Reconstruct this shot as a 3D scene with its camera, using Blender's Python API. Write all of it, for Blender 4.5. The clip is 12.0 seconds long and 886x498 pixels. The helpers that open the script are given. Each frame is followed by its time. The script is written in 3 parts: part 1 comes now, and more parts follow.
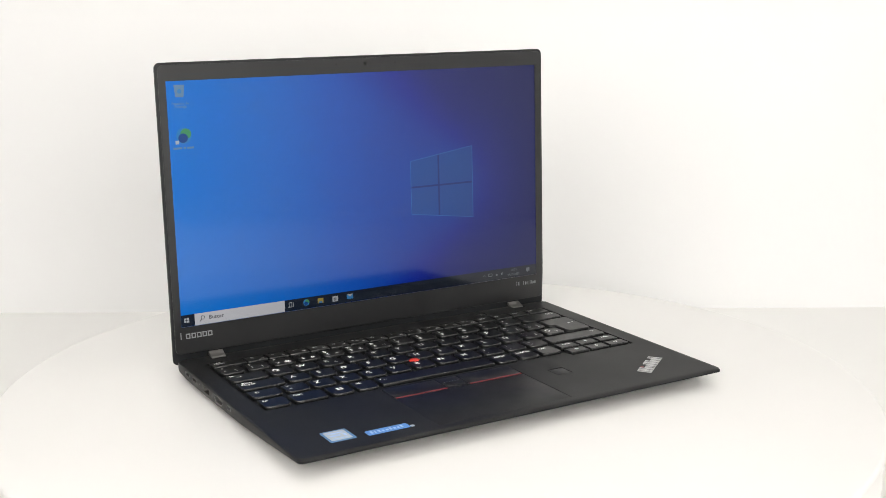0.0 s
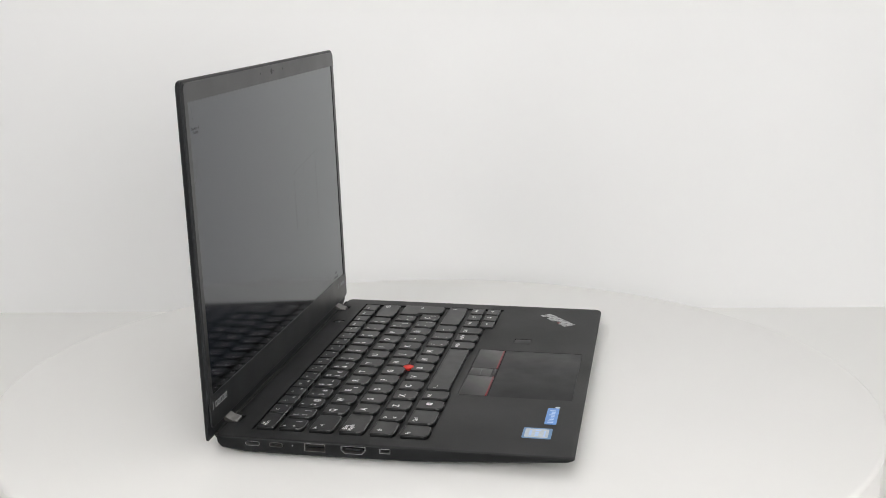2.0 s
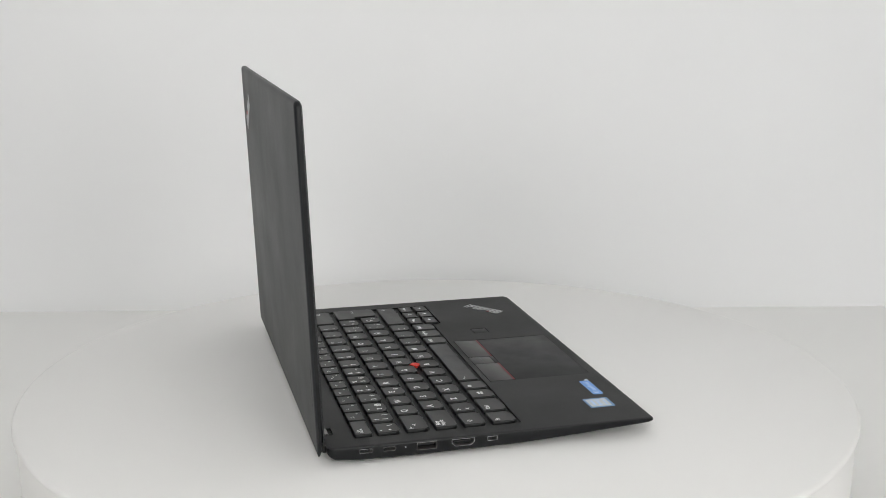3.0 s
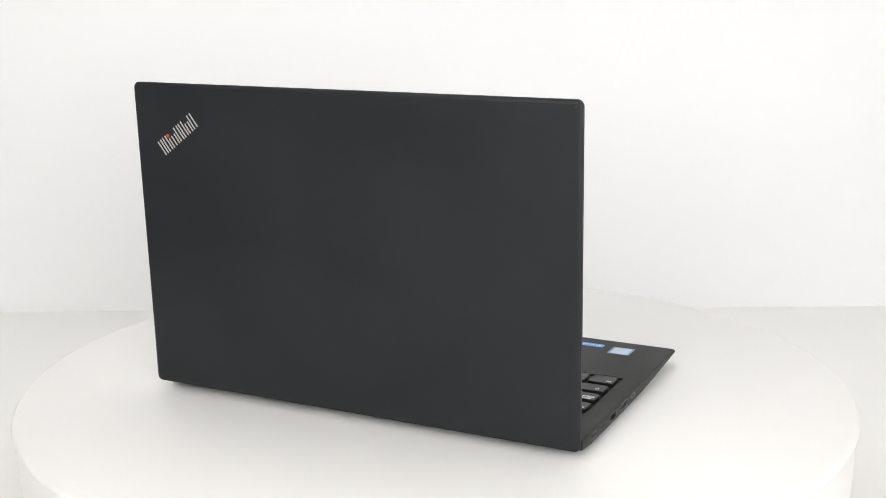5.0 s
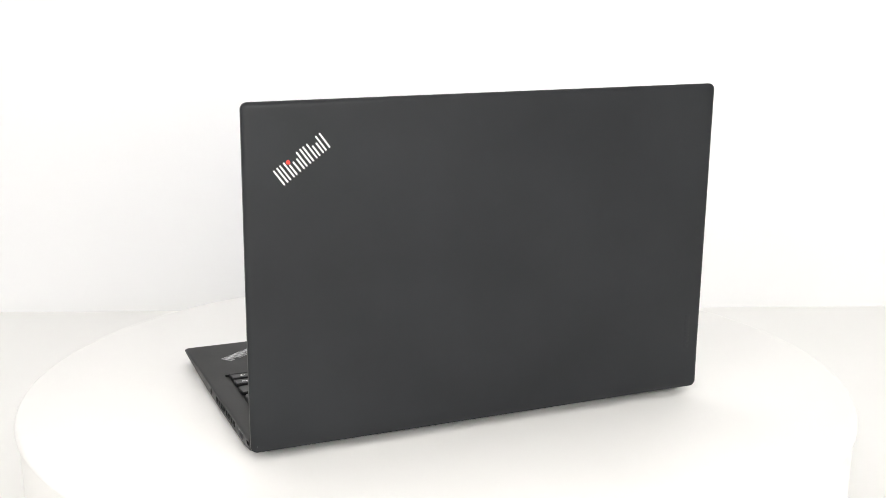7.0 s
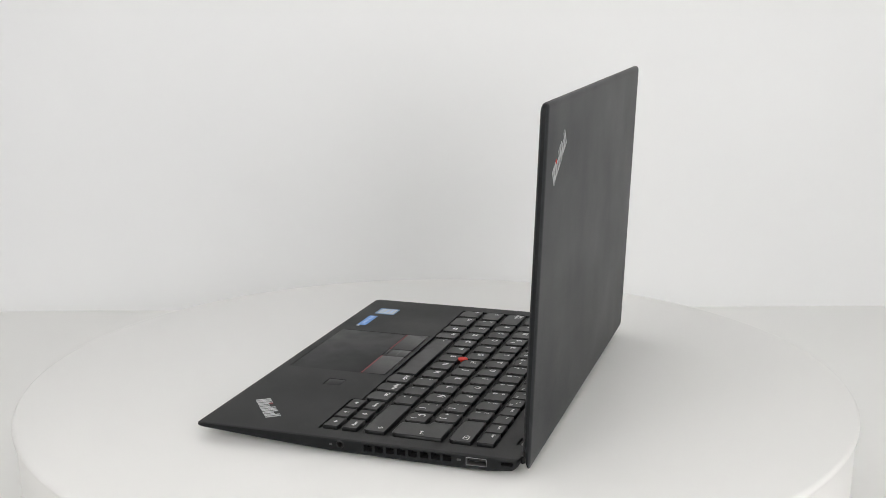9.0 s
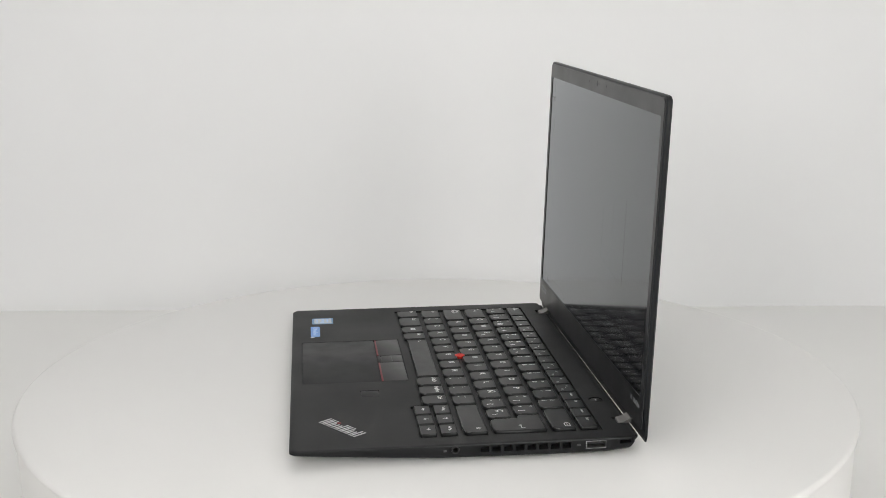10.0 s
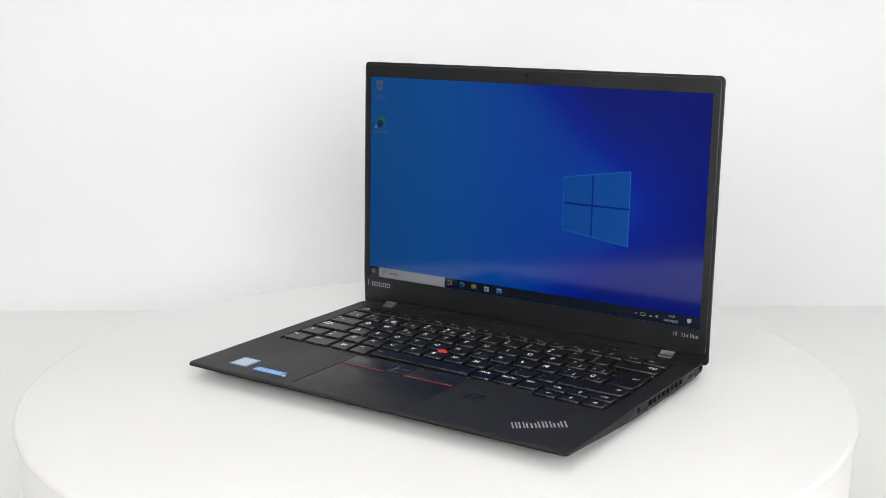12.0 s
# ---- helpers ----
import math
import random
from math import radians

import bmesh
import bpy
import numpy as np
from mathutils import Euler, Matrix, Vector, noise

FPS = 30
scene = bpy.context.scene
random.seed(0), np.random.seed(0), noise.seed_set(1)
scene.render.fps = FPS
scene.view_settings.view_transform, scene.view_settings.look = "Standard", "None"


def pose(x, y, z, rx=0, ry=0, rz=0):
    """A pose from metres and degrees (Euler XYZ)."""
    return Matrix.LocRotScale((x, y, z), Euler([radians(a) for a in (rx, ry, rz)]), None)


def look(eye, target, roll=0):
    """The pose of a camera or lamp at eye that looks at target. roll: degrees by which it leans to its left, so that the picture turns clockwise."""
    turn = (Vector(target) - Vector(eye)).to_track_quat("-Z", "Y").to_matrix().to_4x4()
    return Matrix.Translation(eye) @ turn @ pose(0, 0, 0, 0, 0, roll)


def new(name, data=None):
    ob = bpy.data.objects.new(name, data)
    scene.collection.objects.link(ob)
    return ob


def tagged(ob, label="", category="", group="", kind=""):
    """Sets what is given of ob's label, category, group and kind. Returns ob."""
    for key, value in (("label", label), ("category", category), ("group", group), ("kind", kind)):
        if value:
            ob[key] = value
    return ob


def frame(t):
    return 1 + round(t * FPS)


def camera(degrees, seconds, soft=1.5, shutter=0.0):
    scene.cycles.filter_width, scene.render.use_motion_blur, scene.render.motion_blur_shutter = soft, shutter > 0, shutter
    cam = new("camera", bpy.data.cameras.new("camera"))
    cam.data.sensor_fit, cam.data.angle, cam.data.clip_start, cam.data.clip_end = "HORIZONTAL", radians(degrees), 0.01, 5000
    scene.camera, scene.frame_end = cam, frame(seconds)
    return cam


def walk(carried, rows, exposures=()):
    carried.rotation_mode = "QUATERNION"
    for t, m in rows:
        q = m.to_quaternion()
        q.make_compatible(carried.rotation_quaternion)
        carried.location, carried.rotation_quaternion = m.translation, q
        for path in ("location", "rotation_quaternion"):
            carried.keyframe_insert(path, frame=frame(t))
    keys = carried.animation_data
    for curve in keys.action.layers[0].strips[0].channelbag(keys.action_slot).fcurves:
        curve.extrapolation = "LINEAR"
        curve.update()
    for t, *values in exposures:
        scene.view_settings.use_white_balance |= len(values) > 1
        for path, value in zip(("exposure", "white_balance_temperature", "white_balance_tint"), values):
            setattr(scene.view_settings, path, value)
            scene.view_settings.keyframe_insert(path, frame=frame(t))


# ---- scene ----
# ---- camera ----
cam = camera(40.89, 12.0, soft=0.75)
WAY = Vector((0.005821, 0.976214, -0.216731))
FAR = Vector((0.0, -0.8635, 0.2901))


def stand(near, pitch=0.0):
    """The camera on its stand; near: metres pushed in towards the table, pitch: degrees nodded down."""
    eye = FAR + near * WAY
    return look(eye, eye + WAY + Vector((0, 0, -math.tan(radians(pitch)))), -0.1955)


# the lens draws in a little when it focuses anew at 2.6 s
walk(cam, [(0.0, stand(0.0548, 0.035)), (0.5, stand(0.0525, 0.025)), (1.5, stand(0.052, 0.015)), (2.5, stand(0.0525, 0.06)), (2.6, stand(0.037, 0.03)),
           (2.7, stand(0.012, -0.02)), (2.8, stand(0.002, -0.03)), (3.5, stand(0.0012, -0.035)), (6.0, stand(0.0022, -0.03)), (6.3, stand(-0.003, -0.045)),
           (6.6, stand(-0.0045, -0.05)), (8.5, stand(0.0012, -0.025)), (9.5, stand(0.0012, 0.0)), (12.0, stand(-0.0018, -0.01))],
     exposures=[(0.0, 0.80, 6800, 10), (0.5, 0.73, 6820, 10), (1.0, 0.63, 6820, 10), (1.5, 0.51, 6780, 10), (2.0, 0.44, 6580, 10), (2.5, 0.32, 6480, 9),
                (3.0, 0.22, 6520, 9), (3.5, 0.24, 6450, 9), (5.5, 0.90, 6650, 10), (6.5, 1.0, 6680, 10), (8.5, 0.53, 6460, 10), (9.5, 0.30, 6620, 9),
                (10.5, 0.28, 6560, 10), (11.0, 0.41, 6560, 10), (12.0, 0.67, 6450, 10)])

# ---- light: a white photo corner lit by soft boxes left and right, added fill above ----
world = bpy.data.worlds.new("studio")
world.use_nodes = True
world.node_tree.nodes["Background"].inputs[0].default_value = (0.9, 0.95, 1.0, 1)
world.node_tree.nodes["Background"].inputs[1].default_value = 0.05
scene.world = world


def softbox(name, eye, target, width, height, power, colour):
    lamp = bpy.data.lights.new(name, "AREA")
    lamp.shape, lamp.size, lamp.size_y, lamp.energy, lamp.color = "RECTANGLE", width, height, power, colour
    ob = new(name, lamp)
    ob.matrix_world = look(eye, target)
    return ob


softbox("softbox_front", (0.46, -1.32, 0.48), (0, 0.1, 0.10), 0.72, 0.64, 7.4, (1.0, 0.99, 0.972))
softbox("softbox_left", (-0.64, -1.20, 0.66), (-0.16, 0.15, 0.04), 0.8, 0.7, 6.7, (1.0, 0.985, 0.965))
# unseen fill from above, added to brighten the rear floor and lower wall
softbox("fill_top", (-0.15, 0.08, 1.25), (-0.15, 0.12, 0.0), 1.1, 0.7, 1.5, (1.0, 0.99, 0.97))


# ---- materials ----
def material(name, colour, rough=0.5, metal=0.0, vary=0.15, scale=40.0, bump=0.0, fine=900.0, coat=0.0, specks=0.0, specular=0.5):
    """A surface with cloudy variation of colour and gloss, fine relief and, if asked, dust specks."""
    m = bpy.data.materials.new(name)
    m.use_nodes = True
    t = m.node_tree
    n, link = t.nodes, t.links.new
    b = n["Principled BSDF"]
    where = n.new("ShaderNodeTexCoord")
    cloud = n.new("ShaderNodeTexNoise")
    cloud.inputs["Scale"].default_value, cloud.inputs["Detail"].default_value = scale, 6
    link(where.outputs["Object"], cloud.inputs["Vector"])
    grain = n.new("ShaderNodeTexNoise")
    grain.inputs["Scale"].default_value, grain.inputs["Detail"].default_value = fine, 3
    link(where.outputs["Object"], grain.inputs["Vector"])
    ramp = n.new("ShaderNodeMapRange")
    ramp.inputs["From Min"].default_value, ramp.inputs["From Max"].default_value = 0.3, 0.7
    ramp.inputs["To Min"].default_value, ramp.inputs["To Max"].default_value = 1 - vary, 1 + vary
    link(cloud.outputs["Fac"], ramp.inputs["Value"])
    tone = n.new("ShaderNodeVectorMath")
    tone.operation = "SCALE"
    tone.inputs[0].default_value = colour
    link(ramp.outputs["Result"], tone.inputs["Scale"])
    out = tone.outputs["Vector"]
    if specks:
        dots = n.new("ShaderNodeTexVoronoi")
        dots.inputs["Scale"].default_value = 75.0
        link(where.outputs["Object"], dots.inputs["Vector"])
        small = n.new("ShaderNodeMath")
        small.operation, small.inputs[1].default_value = "LESS_THAN", 0.03
        link(dots.outputs["Distance"], small.inputs[0])
        some = n.new("ShaderNodeSeparateColor")
        link(dots.outputs["Color"], some.inputs["Color"])
        few = n.new("ShaderNodeMath")
        few.operation, few.inputs[1].default_value = "LESS_THAN", specks
        link(some.outputs["Red"], few.inputs[0])
        both = n.new("ShaderNodeMath")
        both.operation = "MULTIPLY"
        link(small.outputs[0], both.inputs[0])
        link(few.outputs[0], both.inputs[1])
        dust = n.new("ShaderNodeMix")
        dust.data_type = "RGBA"
        link(both.outputs[0], dust.inputs["Factor"])
        link(out, dust.inputs["A"])
        dust.inputs["B"].default_value = (0.25, 0.25, 0.25, 1)
        out = dust.outputs["Result"]
    link(out, b.inputs["Base Color"])
    gloss = n.new("ShaderNodeMapRange")
    gloss.inputs["From Min"].default_value, gloss.inputs["From Max"].default_value = 0.3, 0.7
    gloss.inputs["To Min"].default_value, gloss.inputs["To Max"].default_value = rough * 0.88, min(1, rough * 1.12)
    link(cloud.outputs["Fac"], gloss.inputs["Value"])
    link(gloss.outputs["Result"], b.inputs["Roughness"])
    b.inputs["Metallic"].default_value = metal
    b.inputs["Specular IOR Level"].default_value = specular
    b.inputs["Coat Weight"].default_value = coat
    if bump:
        relief = n.new("ShaderNodeBump")
        relief.inputs["Strength"].default_value, relief.inputs["Distance"].default_value = bump, 0.0002
        link(grain.outputs["Fac"], relief.inputs["Height"])
        link(relief.outputs["Normal"], b.inputs["Normal"])
    return m


def display(name, colour=None, power=1.0, wallpaper=False):
    """A lit display layer under a dim filter sheet, which swallows light that leaves it at a slant, with a satin front."""
    m = bpy.data.materials.new(name)
    m.use_nodes = True
    t = m.node_tree
    n, link = t.nodes, t.links.new
    b = n["Principled BSDF"]
    b.inputs["Base Color"].default_value = (0.004, 0.004, 0.005, 1)
    b.inputs["Roughness"].default_value = 0.4
    b.inputs["Specular IOR Level"].default_value = 0.0
    b.inputs["Coat Weight"].default_value = 1.0
    b.inputs["Coat Roughness"].default_value = 0.12
    b.inputs["Coat IOR"].default_value = 1.10
    b.inputs["Coat Tint"].default_value = (FILTER, FILTER, FILTER, 1)
    b.inputs["Emission Strength"].default_value = power / FILTER
    if colour:
        b.inputs["Emission Color"].default_value = (*colour, 1)
    if wallpaper:
        where = n.new("ShaderNodeTexCoord")
        axes = n.new("ShaderNodeSeparateXYZ")
        link(where.outputs["Object"], axes.inputs[0])

        def calc(op, *args, clamp=False):
            k = n.new("ShaderNodeMath")
            k.operation, k.use_clamp = op, clamp
            for i, v in enumerate(args):
                if isinstance(v, (int, float)):
                    k.inputs[i].default_value = v
                else:
                    link(v, k.inputs[i])
            return k.outputs[0]

        dx = calc("SUBTRACT", axes.outputs["X"], 0.078)
        dz = calc("SUBTRACT", axes.outputs["Z"], 0.1135)
        near2 = calc("ADD", calc("MULTIPLY", dx, dx), calc("MULTIPLY", dz, dz))
        halo = calc("DIVIDE", 1.0, calc("ADD", 1.0, calc("MULTIPLY", near2, 620.0)))
        left = calc("MAXIMUM", calc("SUBTRACT", 0.094, axes.outputs["X"]), 0.0)
        spread = calc("ADD", 0.026, calc("MULTIPLY", left, 0.66))
        ratio = calc("DIVIDE", calc("ABSOLUTE", dz), spread)
        beam = calc("SMOOTH_MIN", calc("SUBTRACT", 1.75, ratio, clamp=True), 1.0, 0.25)
        beam = calc("MULTIPLY", beam, calc("SMOOTH_MIN", calc("MULTIPLY", left, 8.0), 1.0, 0.9))
        f = calc("ADD", calc("MULTIPLY", halo, 0.38), calc("MULTIPLY", beam, 0.50))
        f = calc("ADD", f, calc("MULTIPLY", left, 0.85))
        ramp = n.new("ShaderNodeValToRGB")
        e = ramp.color_ramp.elements
        e[0].position, e[0].color = 0.0, (0.002, 0.005, 0.135, 1)
        e[1].position, e[1].color = 1.0, (0.006, 0.28, 0.74, 1)
        for at, c in ((0.25, (0.0, 0.018, 0.36, 1)), (0.55, (0.0, 0.090, 0.52, 1))):
            k = e.new(at)
            k.color = c
        link(f, ramp.inputs["Fac"])
        link(ramp.outputs["Color"], b.inputs["Emission Color"])
    shine = n.new("ShaderNodeBsdfGlossy")
    shine.inputs["Color"].default_value = (0.93, 0.96, 1.0, 1)
    shine.inputs["Roughness"].default_value = 0.085
    edge = n.new("ShaderNodeFresnel")
    edge.inputs["IOR"].default_value = 1.52
    mix = n.new("ShaderNodeMixShader")
    link(edge.outputs[0], mix.inputs["Fac"])
    link(b.outputs[0], mix.inputs[1])
    link(shine.outputs[0], mix.inputs[2])
    link(mix.outputs[0], n["Material Output"].inputs["Surface"])
    return m


FILTER = 0.0012
WALL = material("white_wall_paint", (0.806, 0.81, 0.815), 0.75, vary=0.012, scale=3.0, bump=0.06, fine=160)
# dark grey that stands in for the unlit room beyond the table
SHADE = material("dark_room_grey", (0.13, 0.13, 0.135), 0.8, vary=0.05, scale=3.0)
FLOOR = material("white_table_laminate", (0.87, 0.865, 0.85), 0.55, vary=0.015, scale=4.0, bump=0.03, fine=300)
PLATTER = material("white_turntable_plastic", (0.77, 0.764, 0.752), 0.5, vary=0.012, scale=6.0, bump=0.02, fine=500)
BLACK = material("soft_touch_black", (0.0114, 0.0119, 0.0124), 0.50, specular=0.22, vary=0.18, scale=16, bump=0.10, fine=4000, specks=0.03)
LIDBLACK = material("soft_touch_lid_black", (0.0152, 0.0166, 0.0184), 0.42, specular=0.20, vary=0.14, scale=14, bump=0.08, fine=4000, specks=0.10)
BEZEL = material("bezel_black", (0.0070, 0.0076, 0.0086), 0.36, specular=0.56, vary=0.10, scale=30, bump=0.05, fine=4000)
# shaded copy of the black: the dimness of upright sides is in its colour
SIDESHADED = material("side_shaded_black", (0.0040, 0.0046, 0.0054), 0.40, specular=0.22, vary=0.15, scale=60, bump=0.04, fine=3000)
KEY = material("key_black", (0.0062, 0.0066, 0.0071), 0.33, specular=0.28, vary=0.15, scale=120, bump=0.05, fine=3000)
# lighter, glossier black that puts a rim highlight on the keys' front edges
KEYRIM = material("key_edge_highlight_black", (0.010, 0.0104, 0.011), 0.26, specular=0.80, vary=0.30, scale=200, bump=0.04, fine=2500)
WELL = material("keyboard_well_black", (0.0022, 0.0022, 0.0025), 0.65, specular=0.10, vary=0.1, scale=60)
PAD = material("touchpad_black", (0.0072, 0.0079, 0.0090), 0.46, specular=0.24, vary=0.04, scale=50, bump=0.05, fine=5000, specks=0.03)
BUTTON = material("button_worn_black", (0.0080, 0.0084, 0.0090), 0.36, specular=0.40, vary=0.30, scale=70, bump=0.05, fine=4000)
LEGEND = material("legend_white_print", (0.86, 0.86, 0.86), 0.6, vary=0.12, scale=400)
EMBLEM = material("emblem_silver", (0.60, 0.61, 0.62), 0.38, 0.65, vary=0.10, scale=300)
GREYPRINT = material("grey_print", (0.25, 0.26, 0.27), 0.45, 0.2, vary=0.05, scale=300)
MARKPRINT = material("dim_grey_print", (0.05, 0.05, 0.052), 0.6, vary=0.05, scale=300)
RED = material("red_rubber", (0.62, 0.035, 0.022), 0.6, vary=0.08, scale=500, bump=0.2, fine=2500)
REDLINE = material("red_stripe", (0.17, 0.020, 0.026), 0.5, vary=0.1, scale=300)
STEEL = material("hinge_steel", (0.20, 0.195, 0.19), 0.42, 0.9, vary=0.12, scale=200, bump=0.05, fine=3000)
PORTMETAL = material("port_steel", (0.33, 0.33, 0.34), 0.35, 0.9, vary=0.1, scale=400)
HOLE = material("port_black", (0.004, 0.004, 0.004), 0.6, vary=0.1, scale=200)
RUBBER = material("rubber_black", (0.012, 0.012, 0.012), 0.8, vary=0.1, scale=100)
STICKW = material("sticker_silver", (0.48, 0.53, 0.57), 0.35, 0.1, vary=0.10, scale=350)
STICKB = material("sticker_blue", (0.10, 0.28, 0.66), 0.35, vary=0.10, scale=300)
STICKD = material("sticker_deep_blue", (0.09, 0.22, 0.42), 0.35, vary=0.10, scale=300)
STICKP = material("sticker_pale_print", (0.42, 0.58, 0.82), 0.4, vary=0.1, scale=300)
LENS = material("camera_lens", (0.003, 0.003, 0.004), 0.08, vary=0.0)
PAPER = display("display_wallpaper", power=0.82, wallpaper=True)
D_BAR = display("display_taskbar", (0.010, 0.016, 0.030), 0.7)
D_SEARCH = display("display_search", (0.60, 0.62, 0.68), 0.62)
D_WHITE = display("display_white", (0.70, 0.75, 0.82), 0.42)
D_EDGE = display("display_window_edge", (0.02, 0.22, 0.62), 0.85)
D_PALE = display("display_pale", (0.24, 0.42, 0.66), 0.42)
D_DARK = display("display_dark_print", (0.06, 0.06, 0.07), 1.0)
D_TEAL = display("display_teal", (0.02, 0.30, 0.42), 0.55)
D_GREEN = display("display_green", (0.08, 0.40, 0.16), 0.5)
D_NAVY = display("display_navy", (0.01, 0.08, 0.36), 0.5)
D_YELLOW = display("display_yellow", (0.55, 0.42, 0.10), 0.45)
D_SKY = display("display_sky", (0.04, 0.26, 0.62), 0.6)
D_BARS = display("display_window_bar", (0.001, 0.020, 0.27), 0.72)
D_GLOW = display("display_window_glow", (0.002, 0.088, 0.43), 0.76)


# ---- mesh helpers ----
def link_mesh(name, bm, mat, smooth=35):
    me = bpy.data.meshes.new(name)
    bmesh.ops.recalc_face_normals(bm, faces=bm.faces)
    bm.to_mesh(me)
    bm.free()
    me.materials.append(mat)
    if smooth:
        me.shade_smooth()
        me.set_sharp_from_angle(angle=radians(smooth))
    return new(name, me)


def part(name, bm, mat, parent, label="", smooth=35):
    ob = link_mesh(name, bm, mat, smooth)
    ob.parent = parent
    return tagged(ob, label)


def box(bm, x0, x1, y0, y1, z0, z1, bevel=0.0, segments=2):
    made = bmesh.ops.create_cube(bm, size=1.0)["verts"]
    for v in made:
        v.co = Vector((x0 + (v.co.x + 0.5) * (x1 - x0), y0 + (v.co.y + 0.5) * (y1 - y0), z0 + (v.co.z + 0.5) * (z1 - z0)))
    if bevel:
        edges = list({e for v in made for e in v.link_edges})
        bmesh.ops.bevel(bm, geom=edges, offset=bevel, segments=segments, affect="EDGES", profile=0.6)
    return bm


def boxed(*a, **k):
    return box(bmesh.new(), *a, **k)


def round_rect(x0, x1, y0, y1, r, n=6, split=1):
    """The outline of a rounded rectangle, anticlockwise; its straight sides may be split."""
    pts = []
    for cx, cy, a in ((x1 - r, y0 + r, -90), (x1 - r, y1 - r, 0), (x0 + r, y1 - r, 90), (x0 + r, y0 + r, 180)):
        for i in range(n + 1):
            w = radians(a + 90 * i / n)
            pts.append((cx + r * math.cos(w), cy + r * math.sin(w)))
    if split > 1:
        full = []
        for i, p in enumerate(pts):
            q = pts[(i + 1) % len(pts)]
            full.append(p)
            if math.dist(p, q) > 4 * r:
                full += [(p[0] + (q[0] - p[0]) * k / split, p[1] + (q[1] - p[1]) * k / split) for k in range(1, split)]
        pts = full
    return pts


def loft(bm, rings):
    """Closed rings of points joined to a skin, capped at both ends."""
    loops = [[bm.verts.new(p) for p in ring] for ring in rings]
    k = len(loops[0])
    for a, b in zip(loops, loops[1:]):
        for i in range(k):
            bm.faces.new((a[i], a[(i + 1) % k], b[(i + 1) % k], b[i]))
    bm.faces.new(loops[0])
    bm.faces.new(loops[-1])
    return bm


def inset(pts, d):
    """A convex outline drawn in by d."""
    k, out = len(pts), []
    for i in range(k):
        p, a, b = Vector(pts[i]), Vector(pts[i - 1]), Vector(pts[(i + 1) % k])
        t = ((p - a).normalized() + (b - p).normalized()).normalized()
        out.append((p.x - t.y * d, p.y + t.x * d))
    return out


def prism(bm, pts, z0, z1, soft=0.0):
    """An outline raised from z0 to z1, with a softened top edge."""
    rings = [[(x, y, z0) for x, y in pts]]
    if soft:
        rings += [[(x, y, z1 - soft) for x, y in pts], [(x, y, z1 - soft * 0.3) for x, y in inset(pts, soft * 0.35)],
                  [(x, y, z1) for x, y in inset(pts, soft)]]
    else:
        rings += [[(x, y, z1) for x, y in pts]]
    return loft(bm, rings)


def disc_points(cx, cy, r, n=20):
    return [(cx + r * math.cos(2 * math.pi * i / n), cy + r * math.sin(2 * math.pi * i / n)) for i in range(n)]


def cut(ob, cutters):
    """Takes the boxes and prisms of a bmesh out of an object."""
    bmesh.ops.recalc_face_normals(cutters, faces=cutters.faces)
    me = bpy.data.meshes.new("cutter")
    cutters.to_mesh(me)
    cutters.free()
    tool = new("cutter", me)
    bpy.context.view_layer.update()
    tool.matrix_world = ob.matrix_world
    mod = ob.modifiers.new("cut", "BOOLEAN")
    mod.operation, mod.solver, mod.object = "DIFFERENCE", "EXACT", tool
    bpy.context.view_layer.update()
    done = bpy.data.meshes.new_from_object(ob.evaluated_get(bpy.context.evaluated_depsgraph_get()))
    ob.modifiers.clear()
    old, ob.data = ob.data, done
    bpy.data.meshes.remove(old)
    bpy.data.objects.remove(tool)
    bpy.data.meshes.remove(me)
    done.shade_smooth()
    done.set_sharp_from_angle(angle=radians(30))


WORDS = {}


def word_mesh(text, size, mat):
    """Flat letters in the built-in font, about their own middle."""
    key = (text, size, mat.name)
    if key not in WORDS:
        curve = bpy.data.curves.new("word", "FONT")
        curve.body, curve.size, curve.resolution_u = text, size, 3
        curve.offset = size * (0.029 if mat is LEGEND else 0.012)
        curve.align_x, curve.align_y, curve.space_line = "CENTER", "CENTER", 0.85
        ob = new("word", curve)
        bpy.context.view_layer.update()
        me = bpy.data.meshes.new_from_object(ob.evaluated_get(bpy.context.evaluated_depsgraph_get()))
        bpy.data.objects.remove(ob)
        bpy.data.curves.remove(curve)
        me.materials.clear()
        me.materials.append(mat)
        WORDS[key] = me
    return WORDS[key]


def word(name, text, size, mat, parent, m, label=""):
    ob = new(name, word_mesh(text, size, mat))
    ob.parent, ob.matrix_basis = parent, m
    return tagged(ob, label)


MM = 0.001

# ---- setting: white wall, white table top, closed by plain walls ----
FLOOR_Z, WALL_Y = -0.080, 0.482
tagged(link_mesh("wall_back", boxed(-1.3, 1.3, WALL_Y, WALL_Y + 0.05, FLOOR_Z - 0.2, 1.35), WALL, 0),
       "smooth white painted wall behind the turntable", "wall", kind="structure").rotation_euler = (0, 0, radians(0.35))
# unseen; kept dark so the screen mirrors an unlit room on this side
tagged(link_mesh("dark_room_left", boxed(-1.3, -1.25, -1.75, WALL_Y - 0.012, FLOOR_Z - 0.2, 1.35), SHADE, 0), "unseen dark sheet standing in for the unlit room at left", "wall", kind="structure")
tagged(link_mesh("wall_right", boxed(1.25, 1.3, -1.75, WALL_Y - 0.012, FLOOR_Z - 0.2, 1.35), WALL, 0), "plain white side wall", "wall", kind="structure")
